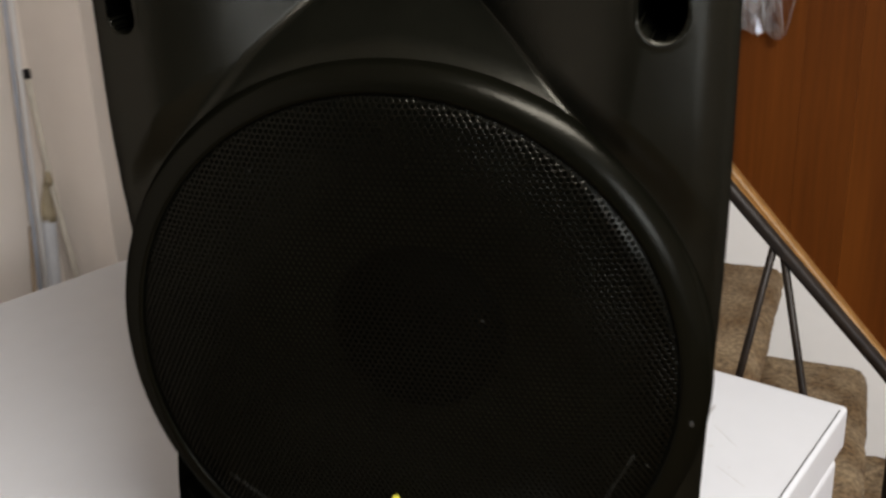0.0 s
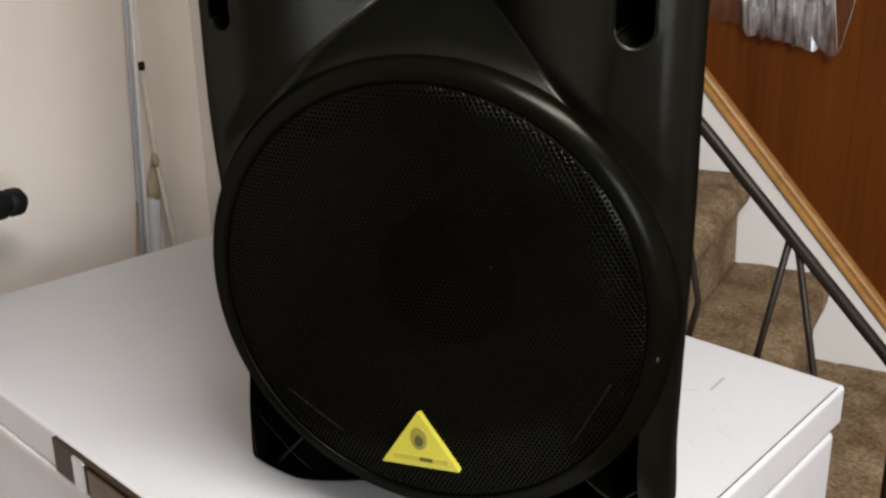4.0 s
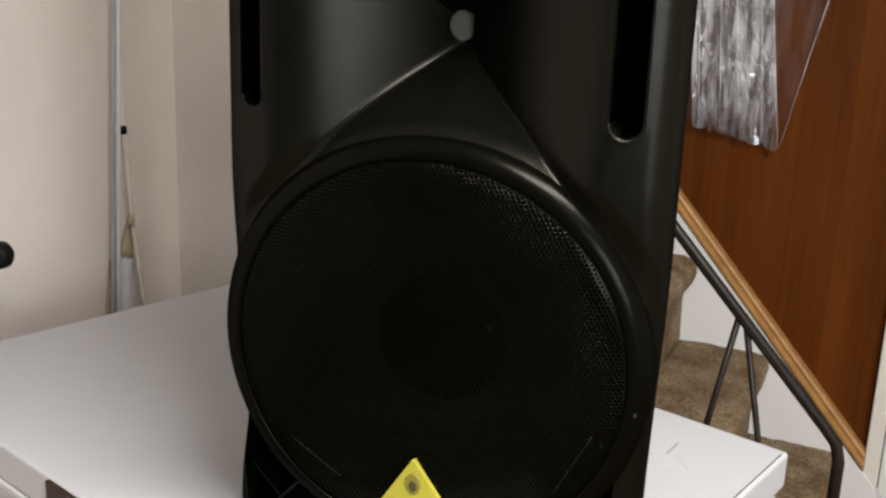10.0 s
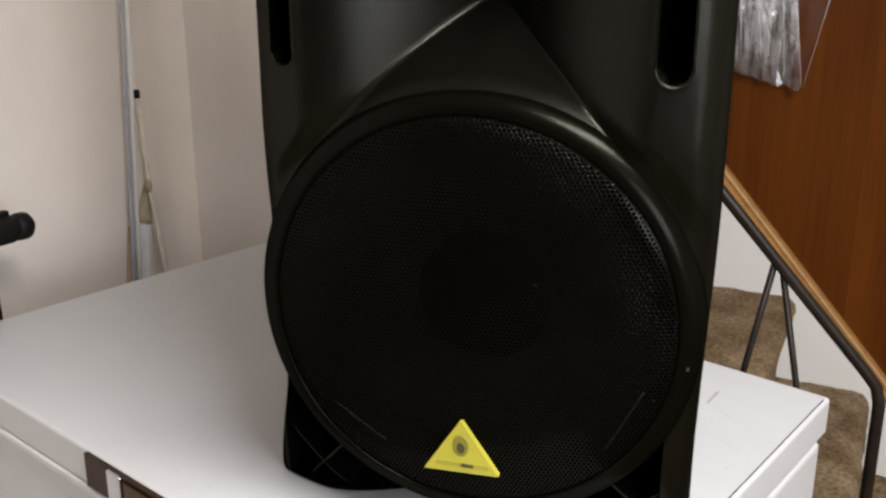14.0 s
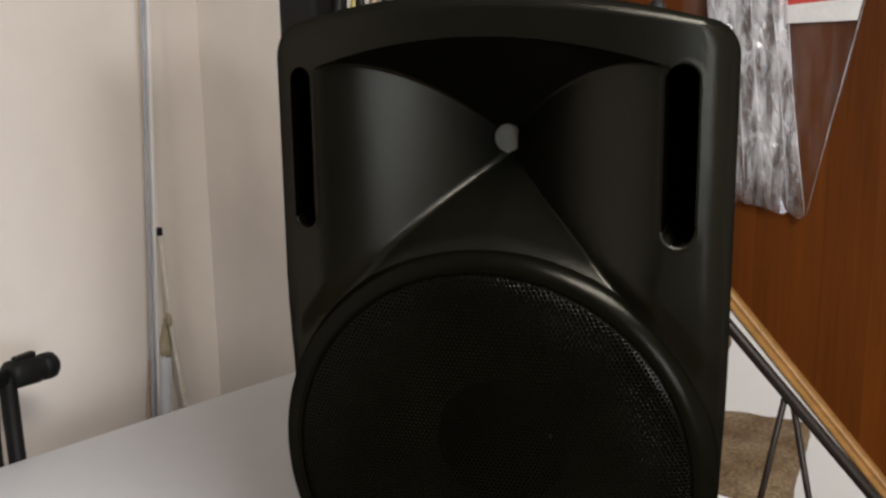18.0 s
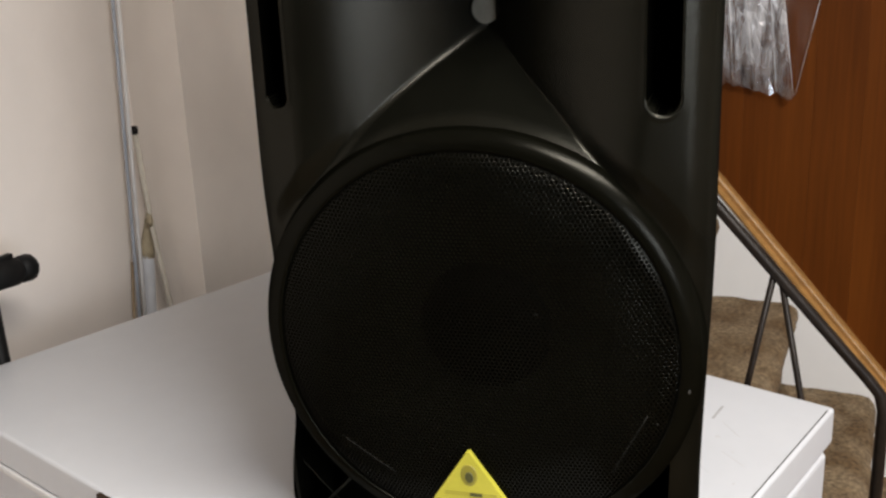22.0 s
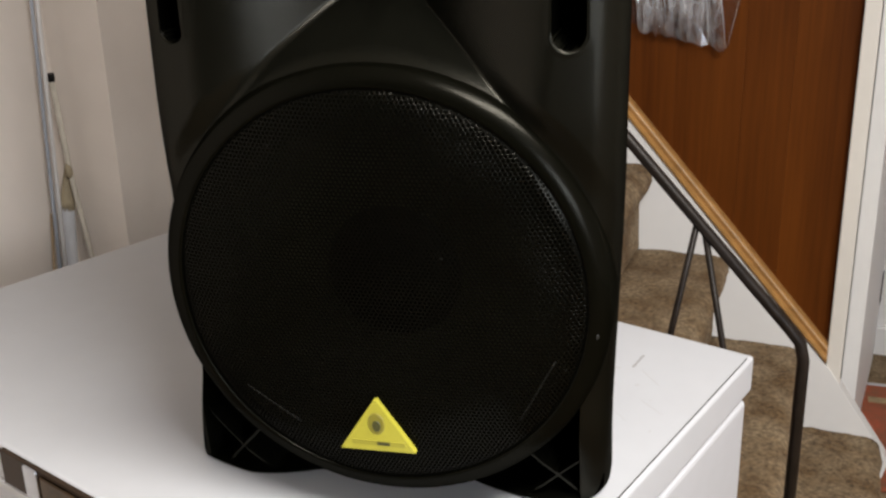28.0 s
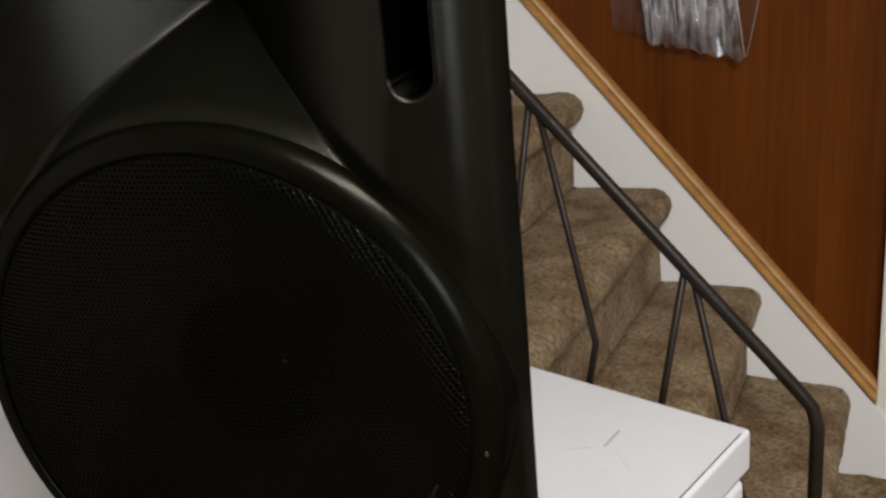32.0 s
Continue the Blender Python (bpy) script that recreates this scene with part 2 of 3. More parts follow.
perforated = material("perforated_steel", (0.0010, 0.0010, 0.0006), 0.17, vary=0.3, scale=30, spec=0.07)


def dull_gloss(m, share, rough):
    """Grained black plastic and powder coat: a dim, even gloss that doesn't flare up at a flat angle."""
    nt = m.node_tree
    b = nt.nodes["Principled BSDF"]
    b.inputs["Specular IOR Level"].default_value = 0.0
    gloss = nt.nodes.new("ShaderNodeBsdfGlossy")
    gloss.inputs["Color"].default_value = (1.0, 0.97, 0.84, 1)
    gloss.inputs["Roughness"].default_value = rough
    if b.inputs["Normal"].is_linked:
        nt.links.new(b.inputs["Normal"].links[0].from_socket, gloss.inputs["Normal"])
    mix = nt.nodes.new("ShaderNodeMixShader")
    mix.inputs[0].default_value = share
    nt.links.new(b.outputs[0], mix.inputs[1])
    nt.links.new(gloss.outputs[0], mix.inputs[2])
    nt.links.new(mix.outputs[0], nt.nodes["Material Output"].inputs[0])


dull_gloss(plastic, 0.0175, 0.26)
dull_gloss(ring_plastic, 0.0075, 0.23)
dull_gloss(border_black, 0.004, 0.4)
dull_gloss(perforated, 0.0098, 0.18)
film = film_material("crumpled_film", 0.1, 0.6, 1.65)
creased_film = film_material("creased_film", 0.7, 1.0, 1.8)
clear_film = film_material("clear_film", 0.015, 0.05, 1.3)

# ---- mesh helpers ----


def mesh_of(name, bm, mat, smooth=False):
    data = bpy.data.meshes.new(name)
    bm.to_mesh(data)
    bm.free()
    data.materials.append(mat)
    if smooth:
        data.shade_smooth()
    return data


def part(name, bm, mat, parent=None, label="", smooth=False):
    ob = new(name, bm if isinstance(bm, bpy.types.Mesh) else mesh_of(name, bm, mat, smooth))
    if parent is not None:
        ob.parent = parent
    if label:
        ob["label"] = label
    return ob


def empty(name, m=None):
    ob = new(name)
    ob.empty_display_size = 0.1
    if m is not None:
        ob.matrix_world = m
    return ob


def slab(x0, x1, y0, y1, z0, z1, bevel=0.0, segs=2, bm=None):
    bm = bm or bmesh.new()
    made = bmesh.ops.create_cube(bm, size=1)["verts"]
    bmesh.ops.transform(bm, matrix=Matrix.Translation(((x0 + x1) / 2, (y0 + y1) / 2, (z0 + z1) / 2)) @ Matrix.Diagonal((x1 - x0, y1 - y0, z1 - z0, 1)), verts=made)
    if bevel:
        bmesh.ops.bevel(bm, geom=list({e for v in made for e in v.link_edges}), offset=bevel, segments=segs, affect="EDGES", profile=0.5)
    return bm


def tube(points, radius, sides=10, bm=None):
    """A round bar along the points, closed at both ends."""
    bm = bm or bmesh.new()
    pts = [Vector(p) for p in points]
    rings = []
    for i, p in enumerate(pts):
        way = (pts[min(i + 1, len(pts) - 1)] - pts[max(i - 1, 0)]).normalized()
        side = way.orthogonal().normalized() if not rings else (rings[-1][0].co - pts[i - 1]).normalized()
        side = (side - way * side.dot(way)).normalized()
        up = way.cross(side)
        rad = radius[i] if isinstance(radius, (list, tuple)) else radius
        rings.append([bm.verts.new(p + rad * (math.cos(a) * side + math.sin(a) * up)) for a in (2 * math.pi * k / sides for k in range(sides))])
    for a, b in zip(rings, rings[1:]):
        for k in range(sides):
            bm.faces.new((a[k], a[(k + 1) % sides], b[(k + 1) % sides], b[k]))
    bm.faces.new(rings[0][::-1])
    bm.faces.new(rings[-1])
    return bm


def prism(outline, y0, y1, bm=None):
    """An outline in x and z, drawn through from y0 to y1."""
    bm = bm or bmesh.new()
    a = [bm.verts.new((x, y0, z)) for x, z in outline]
    b = [bm.verts.new((x, y1, z)) for x, z in outline]
    n = len(a)
    bm.faces.new(a)
    bm.faces.new(b[::-1])
    for k in range(n):
        bm.faces.new((a[k], b[k], b[(k + 1) % n], a[(k + 1) % n]))
    bmesh.ops.recalc_face_normals(bm, faces=bm.faces)
    return bm


def spun(profile, sides=64, bm=None):
    """A profile of (radius, y) turned about the y axis."""
    bm = bm or bmesh.new()
    rings = [[bm.verts.new((r * math.cos(a), y, r * math.sin(a))) for a in (2 * math.pi * k / sides for k in range(sides))] for r, y in profile]
    for p, q in zip(rings, rings[1:]):
        for k in range(sides):
            bm.faces.new((p[k], p[(k + 1) % sides], q[(k + 1) % sides], q[k]))
    return bm


# ---- the room ----
TOP = 0.805
WALL_X, WALL_Y, CEIL = -1.04, 1.472, 2.42


def structure(name, bm, mat, label, category="", smooth=False):
    return tagged(part(name, bm, mat, smooth=smooth), label, category or name.split("_")[0], kind="structure")


structure("floor", slab(WALL_X - 0.1, 3.2, -4.6, 4.6, -0.1, 0.0), carpet, "worn brown carpet laid over the floor", "floor")
structure("ceiling", slab(WALL_X - 0.1, 3.2, -4.6, 4.6, CEIL, CEIL + 0.1), ceiling_paint, "plain off-white painted ceiling", "ceiling")
structure("wall_west", slab(WALL_X - 0.1, WALL_X, -4.6, 4.6, 0, CEIL), wall_paint, "cream painted wall beside the freezer", "wall")
structure("wall_west_step", slab(WALL_X, -0.912, 0.80, WALL_Y, 0, CEIL), wall_paint, "cream painted wall that steps out behind the poles", "wall")
# unseen wall, made dark brown so the loudspeaker's front mirrors little light
structure("wall_south", slab(WALL_X, 3.1, -4.6, -4.5, 0, CEIL), dim_reflection_brown, "unseen wall at the back of the room, added dark brown to dim reflections", "wall")
east = slab(3.1, 3.2, -4.6, -3.15, 0, CEIL)
for y0, y1, z0, z1 in ((-1.85, 4.6, 0, CEIL), (-3.15, -1.85, 0, 0.95), (-3.15, -1.85, 2.05, CEIL)):
    slab(3.1, 3.2, y0, y1, z0, z1, bm=east)
structure("wall_east", east, wall_paint, "cream painted wall across the room with a window opening", "wall")
structure("wall_far", slab(WALL_X, 3.1, 4.5, 4.6, 0, CEIL), wall_paint, "cream painted wall of the far room", "wall")
north = structure("wall_north", slab(WALL_X, 0.386, WALL_Y + 0.012, WALL_Y + 0.11, 0, CEIL), white_paint, "stair wall clad with reddish-brown wood panelling", "wall")
structure("wall_north_beside_door", slab(1.25, 3.1, WALL_Y + 0.012, WALL_Y + 0.11, 0, CEIL), wall_paint, "cream painted wall beside the doorway", "wall")
structure("wall_north_over_door", slab(0.386, 1.25, WALL_Y + 0.012, WALL_Y + 0.11, 2.08, CEIL), wall_paint, "cream painted wall over the doorway", "wall")

# ---- stairs ----
RISE, RUN, NOSE_X, FIRST = 0.1935, 0.1755, 0.693, 0.0105
STAIR_Y0 = 0.60
SLOPE = RISE / RUN


def step_outline(k):
    """One carpeted step in x and z: tread with a rounded nose that hangs over the riser."""
    top, front, back = FIRST + RISE * k, NOSE_X - RUN * k, NOSE_X - RUN * (k + 1) - 0.03
    r = 0.034
    pts = [(back, top - RISE * 0.98), (back, top)]
    for i in range(7):
        a = math.pi / 2 - math.pi * i / 6
        pts.append((front - r + r * math.cos(a), top - r + r * math.sin(a)))
    pts += [(front - 0.026, top - 2 * r - 0.01), (front - 0.026, top - RISE)]
    return pts


def carpet_step(k):
    """A carpeted step, its pile a little lumpy and uneven at the edges."""
    pts = step_outline(k)
    fine = []
    for p, q in zip(pts, pts[1:]):
        n = max(1, int(math.dist(p, q) / 0.018))
        fine += [(p[0] + (q[0] - p[0]) * t / n, p[1] + (q[1] - p[1]) * t / n) for t in range(n)]
    fine.append(pts[-1])
    y0, y1, ny = STAIR_Y0 + 0.02, WALL_Y - 0.024, 56
    bm = bmesh.new()
    rows = []
    for j in range(ny + 1):
        y = y0 + (y1 - y0) * j / ny
        row = []
        for x, z in fine:
            w = noise.noise(Vector((x * 20 + k * 7, y * 20, z * 20))) + 0.6 * noise.noise(Vector((x * 46, y * 46, z * 46 + k)))
            row.append(bm.verts.new((x + 0.0042 * w, y, z + 0.0042 * w)))
        rows.append(row)
    for a, b in zip(rows, rows[1:]):
        for i in range(len(fine) - 1):
            bm.faces.new((a[i], a[i + 1], b[i + 1], b[i]))
    bm.faces.new(rows[0][::-1])
    bm.faces.new(rows[-1])
    return bm


stairs = tagged(empty("staircase"), "steep staircase covered in worn brown carpet", "stairs")
for k in range(1, 6):
    part("step", carpet_step(k), carpet, stairs, smooth=True)


line_z = lambda x: 0.38 - 1.148 * (x - 0.375)
skirt = [(0.5, 0.0), (0.506, 0.03), (0.534, 0.14), (0.53, 0.158), (0.4, line_z(0.4) - 0.006), (-0.45, line_z(-0.45)), (-0.45, 0.0)]
structure("stair_skirt", prism(skirt, WALL_Y - 0.026, WALL_Y + 0.012), white_paint, "white painted stair skirting along the steps", "trim")


def moulding(line, x0, x1, profile):
    """A moulding along a sloping line: its profile gives the height over the line and how far it stands off the wall."""
    bm = bmesh.new()
    ends = [[bm.verts.new((x, WALL_Y - out, line(x) + up)) for up, out in profile] for x in (x0, x1)]
    n = len(profile)
    for k in range(n):
        bm.faces.new((ends[0][k], ends[0][(k + 1) % n], ends[1][(k + 1) % n], ends[1][k]))
    bm.faces.new(ends[0])
    bm.faces.new(ends[1][::-1])
    bmesh.ops.recalc_face_normals(bm, faces=bm.faces)
    return bm


BEAD = [(0.0, -0.011), (0.0, 0.028), (0.004, 0.033), (0.011, 0.034), (0.015, 0.029), (0.018, 0.024), (0.022, 0.025), (0.03, 0.027), (0.036, 0.025), (0.04, 0.018), (0.04, -0.011)]
structure("stair_trim", moulding(line_z, -0.42, 0.386, BEAD), oak, "light oak moulding over the white stair skirting", "trim")
upper_z = lambda x: 1.5 + 1.14 * (x + 0.31)
structure("upper_trim", moulding(upper_z, -0.45, 0.3, [(0.0, -0.009), (0.0, 0.018), (0.004, 0.022), (0.026, 0.022), (0.03, 0.018), (0.03, -0.009)]), oak, "oak strip along the panelling's sloping upper edge", "trim")
grey_z = lambda x: 1.515 + 0.79 * (x + 0.57)
structure("grey_wall_panel", prism([(-0.91, 1.0), (-0.7, 1.0), (-0.7, grey_z(-0.7)), (0.1, grey_z(0.1)), (0.1, CEIL), (-0.91, CEIL)], WALL_Y + 0.002, WALL_Y + 0.012), grey_green, "grey-green stretch of wall above the stairs", "wall")

# wood boards on the wall over the stairs
x = 0.386
i = 0
while x > -0.29:
    w = (0.122, 0.098, 0.14, 0.11)[i % 4]
    lo = max(0.0, line_z(x) + 0.03)
    bm = prism([(x - w + 0.0002, line_z(x - w) + 0.03), (x, lo), (x, min(CEIL, upper_z(x) + 0.01)), (x - w + 0.0002, min(CEIL, upper_z(x - w) + 0.01))], WALL_Y - 0.001, WALL_Y + 0.011)
    part("wood_board", bm, wood, north)
    x -= w
    i += 1


# ---- doorway and door ----
jamb = structure("door_jamb", slab(0.386, 0.418, WALL_Y - 0.022, WALL_Y + 0.13, 0, 2.08, 0.003), cream_gloss, "cream painted door frame upright", "door frame")
structure("door_casing", slab(0.34, 0.386, WALL_Y - 0.03, WALL_Y - 0.002, 2.0, 2.12, 0.003), white_paint, "white painted casing over the doorway", "trim")
DOOR_Y = WALL_Y + 0.135
door = tagged(empty("door", pose(0.44, DOOR_Y, 0.0, 0, 0, 85)), "white painted door standing open, with a brass knob", "door", kind="structure")
part("door_leaf", slab(0, 0.69, -0.018, 0.018, 0.01, 2.03, 0.003), white_paint, door)
knob = part("door_knob", spun([(0.0005, -0.062), (0.013, -0.061), (0.0195, -0.052), (0.0165, -0.043), (0.008, -0.038), (0.008, -0.024), (0.018, -0.022), (0.019, -0.018)], 24), brass, door, "polished brass knob", True)
knob.location = (0.07, 0, 0.86)
part("hinge", slab(0.655, 0.69, -0.0205, -0.018, 0.2, 0.29), iron, door, "dark steel hinge")
structure("far_wall_panel", slab(0.5, 3.0, 2.36, 2.44, 0, CEIL), white_paint, "white painted wall beyond the open door", "wall")
structure("far_baseboard", slab(0.5, 3.0, 2.345, 2.36, 0, 0.09, 0.004), white_paint, "white baseboard beyond the open door", "trim")

rug = tagged(empty("rug", pose(0.5, 1.56, 0.0, 0, 0, 3)), "red and tan woven rug on the carpet", "rug")
part("rug_body", slab(0.0, 0.95, 0.0, 0.55, 0.0, 0.012, 0.004), rug_red, rug)
part("border", slab(0.03, 0.92, 0.44, 0.47, 0.012, 0.0145), rug_tan, rug, "tan woven border")
part("fringe", slab(0.0, 0.95, 0.55, 0.575, 0.0, 0.006), pole_pale, rug, "pale fringe")

# ---- iron stair rail ----
RAIL_Y = 0.612
rail_z = lambda x: 0.774 - 1.09 * (x - 0.352)
rail = tagged(empty("stair_rail"), "thin black wrought-iron stair rail with slanting bars", "railing")
part("handrail", tube([(-0.75, RAIL_Y, rail_z(-0.75)), (0.33, RAIL_Y, rail_z(0.33)), (0.346, RAIL_Y, rail_z(0.346) - 0.002), (0.352, RAIL_Y, rail_z(0.352) - 0.02), (0.352, RAIL_Y, 0.22)], 0.0085, 10), iron, rail, smooth=True)
for top_x in (0.202, 0.02, -0.162, -0.344):
    z = rail_z(top_x) - 0.004
    part("bar", tube([(top_x - 0.004, RAIL_Y, z), (top_x - 0.037, RAIL_Y, z - 0.2), (top_x - 0.075, RAIL_Y, z - 0.43)], 0.0047, 8), iron, rail, smooth=True)
    part("bar", tube([(top_x + 0.006, RAIL_Y, z), (top_x + 0.068, RAIL_Y, z - 0.3), (top_x + 0.055, RAIL_Y, z - 0.37), (top_x + 0.03, RAIL_Y, z - 0.5)], 0.0047, 8), iron, rail, smooth=True)

# ---- chest freezer ----
FW, FD = 1.045, 0.695
freezer = tagged(empty("chest_freezer", pose(0.295, 0.497, 0, 0, 0, -17)), "white enamel chest freezer with a scuffed lid and chrome strip", "freezer")


def flared(bm):
    """The cabinet widens a little towards its front on the stair side."""
    for v in bm.verts:
        if v.co.x > -0.4:
            v.co.x -= 0.062 * v.co.y
    return bm


part("body", flared(slab(-FW + 0.012, -0.004, -FD + 0.012, -0.006, 0.03, TOP - 0.06, 0.008, 3)), enamel_side, freezer)
part("gasket", flared(slab(-FW + 0.004, -0.008, -FD - 0.003, -0.008, TOP - 0.06, TOP - 0.0505, 0.002)), gasket, freezer)
lid = part("lid", flared(slab(-FW, 0, -FD, 0, TOP - 0.05, TOP, 0.005, 3)), enamel, freezer)
part("base", flared(slab(-FW + 0.05, -0.05, -FD + 0.06, -0.05, 0.0, 0.03)), seam_dark, freezer)
part("seam", flared(slab(-0.0058, -0.0045, -FD + 0.02, -0.015, TOP - 0.001, TOP + 0.0005)), seam_dark, lid)
for p, q, wide in (((-0.11, -0.119), (-0.115, -0.08), 0.0034), ((-0.097, -0.119), (-0.06, -0.146), 0.0012), ((-0.062, -0.189), (-0.025, -0.208), 0.0013), ((-0.14, -0.147), (-0.121, -0.128), 0.0032), ((-0.042, -0.30), (-0.039, -0.297), 0.003), ((-0.018, -0.252), (-0.017, -0.248), 0.003), ((-0.052, -0.186), (-0.05, -0.184), 0.002), ((-0.085, -0.16), (-0.08, -0.158), 0.004), ((-0.075, -0.23), (-0.05, -0.245), 0.001)):
    long = math.dist(p, q)
    mark = part("scuff", slab(-long / 2, long / 2, -wide / 2, wide / 2, 0, 0.00012), scuff_grey if wide == 0.0034 else scuff_faint, lid, "faint grey scuff")
    mark.matrix_basis = pose((p[0] + q[0]) / 2, (p[1] + q[1]) / 2, TOP + 0.00005, 0, 0, math.degrees(math.atan2(q[1] - p[1], q[0] - p[0])))
handle = part("handle_strip", slab(-0.589, -0.12, -FD - 0.005, -FD + 0.004, TOP - 0.046, TOP - 0.003, 0.001), brown_trim, lid, "dark brown strip along the lid's front")
part("badge", slab(-0.539, -0.511, -FD - 0.0085, -FD - 0.004, TOP - 0.045, TOP - 0.004, 0.003), chrome, handle, "small chrome badge")
part("inlay", slab(-0.508, -0.14, -FD - 0.0075, -FD - 0.004, TOP - 0.043, TOP - 0.007, 0.003), bronze, handle, "shiny bronze-brown inlay")

# ---- loudspeaker ----
SPEAKER = pose(0.007, 0.0, TOP, 0, 0, 8)
HALF, HIGH, RING_Z, RING_R = 0.207, 0.667, 0.241, 0.204
THROAT_Z, HORN_DEEP, SLOT_HALF = 0.536, 0.115, 0.0122


def smooth(a, b, v):
    """0 at a, 1 at b, eased between."""
    s = np.clip((v - a) / (b - a), 0, 1)
    return s * s * (3 - 2 * s)


def soft_min(a, b, k):
    """The lesser of two depths, with the crease between them rounded out."""
    h = np.clip(0.5 + 0.5 * (b - a) / k, 0, 1)
    return np.where((a <= 0) | (b <= 0), np.minimum(a, b), b + (a - b) * h - k * h * (1 - h))


def slot_distance(x, z):
    """How far a place on the front lies outside the edge of the nearer slot."""
    middle, half = np.where(x < 0, 0.1695, 0.1645), np.where(x < 0, 0.0103, SLOT_HALF)
    return np.hypot(np.abs(x) - middle, z - np.clip(z, 0.4715, 0.594)) - half


def front_shape():
    """The moulded front: horn, two slots, the woofer's rim, ribbed hollows in the lower corners."""
    nx, nz = 451, 691
    u, w = np.meshgrid(np.linspace(-1, 1, nx), np.linspace(0, 1, nz))
    top = HIGH - 0.024 * u * u
    z = w * top
    round_r = 0.032
    near_top = np.clip((z - (top - round_r)) / round_r, 0, 1)
    low_r = np.where(u < 0, 0.008, 0.02)
    near_low = np.clip((low_r - z) / low_r, 0, 1)
    half = HALF - round_r * (1 - np.sqrt(1 - near_top ** 2)) - low_r * (1 - np.sqrt(1 - near_low ** 2 * 0.98))
    half = half + np.where(u < 0, 0.019 * smooth(0.13, 0.0, z), 0)
    x = u * half
    ax = np.abs(x)
    lean = -0.007 * smooth(0.36, 0.08, z) - 0.012 * smooth(0.16, 0.0, z) * (0.55 - 0.45 * u)
    base = 0.026 - 0.05 * smooth(0.02, 0.42, z) + np.where(u < 0, 0.034, 0.024) * (ax / HALF) ** 3
    # lower corners set back
    base = base + np.where(u < 0, 0.012, 0.022) * smooth(0.12, 0.0, z) * smooth(0.01, 0.15, ax) + np.where(u < 0, 0.010, 0.012) * smooth(0.1, 0.0, z)
    # rounded outer edge
    fall = 0 * base
    for edge, er in ((half - ax, 0.025), (z + 0.004, 0.02), (top - z, 0.014)):
        e = np.clip(edge, 0, er) / er
        fall = np.maximum(fall, er * (1 - np.sqrt(np.clip(1 - (1 - e) ** 2, 0, 1))))
    y = base + fall
    # horn
    mouth_top = 0.63 - 0.026 * (ax / 0.155) ** 2
    s_side = 1 - ax / (0.158 - 0.01 * smooth(0.5, 0.4, z) * smooth(0.0, 0.05, x))
    s_top = (mouth_top - z) / (0.63 - THROAT_Z)
    r = np.hypot(x, z - RING_Z)
    s_low = (r - 0.2) / (0.08 - 0.009 * smooth(0.0, 0.05, x) - 0.011 * smooth(0.02, 0.13, x))
    s = soft_min(np.clip(s_side, 0, 1) ** 1.45, np.clip(s_low, 0, 1), 0.09 - 0.055 * smooth(-0.02, 0.04, x))
    s = soft_min(s, np.clip(s_top, 0, 1) ** 0.8, 0.03)
    y = y + HORN_DEEP * np.clip(s, 0, 1)
    # a shallow dish round the rim
    y = y + 0.009 * smooth(0.228, 0.2045, r) * smooth(0.3, 0.4, z) * (1 - np.clip(s * 4, 0, 1))
    # slots
    d = slot_distance(x, z)
    y = y - 0.0004 * np.exp(-((d - 0.003) / 0.0022) ** 2) + 0.0022 * np.clip(1 - d / 0.0028, 0, 1) ** 2 * smooth(0.478, 0.468, z)
    y = np.where(d < 0, y + 0.06, y)
    # lower corner hollows with crossed ribs
    hollow = (r > RING_R + 0.004) & (z < 0.135) & (z > 0.005) & (x > -0.204) & (x < 0.181) & (ax > 0.06)
    px, pz = ax - 0.16, z - 0.034
    rib = (np.abs(px - pz) < 0.0024) | (np.abs(px + pz * 0.8) < 0.0024)
    y = np.where(hollow, np.where(rib, y + 0.008, y + 0.09), y)
    # opening for the woofer and round hole at the horn's throat
    y = np.where(r < RING_R - 0.004, 0.06, y)
    y = np.where(np.hypot(x, z - THROAT_Z) < 0.0135, base + HORN_DEEP + 0.022, y)
    return x + lean, y, z


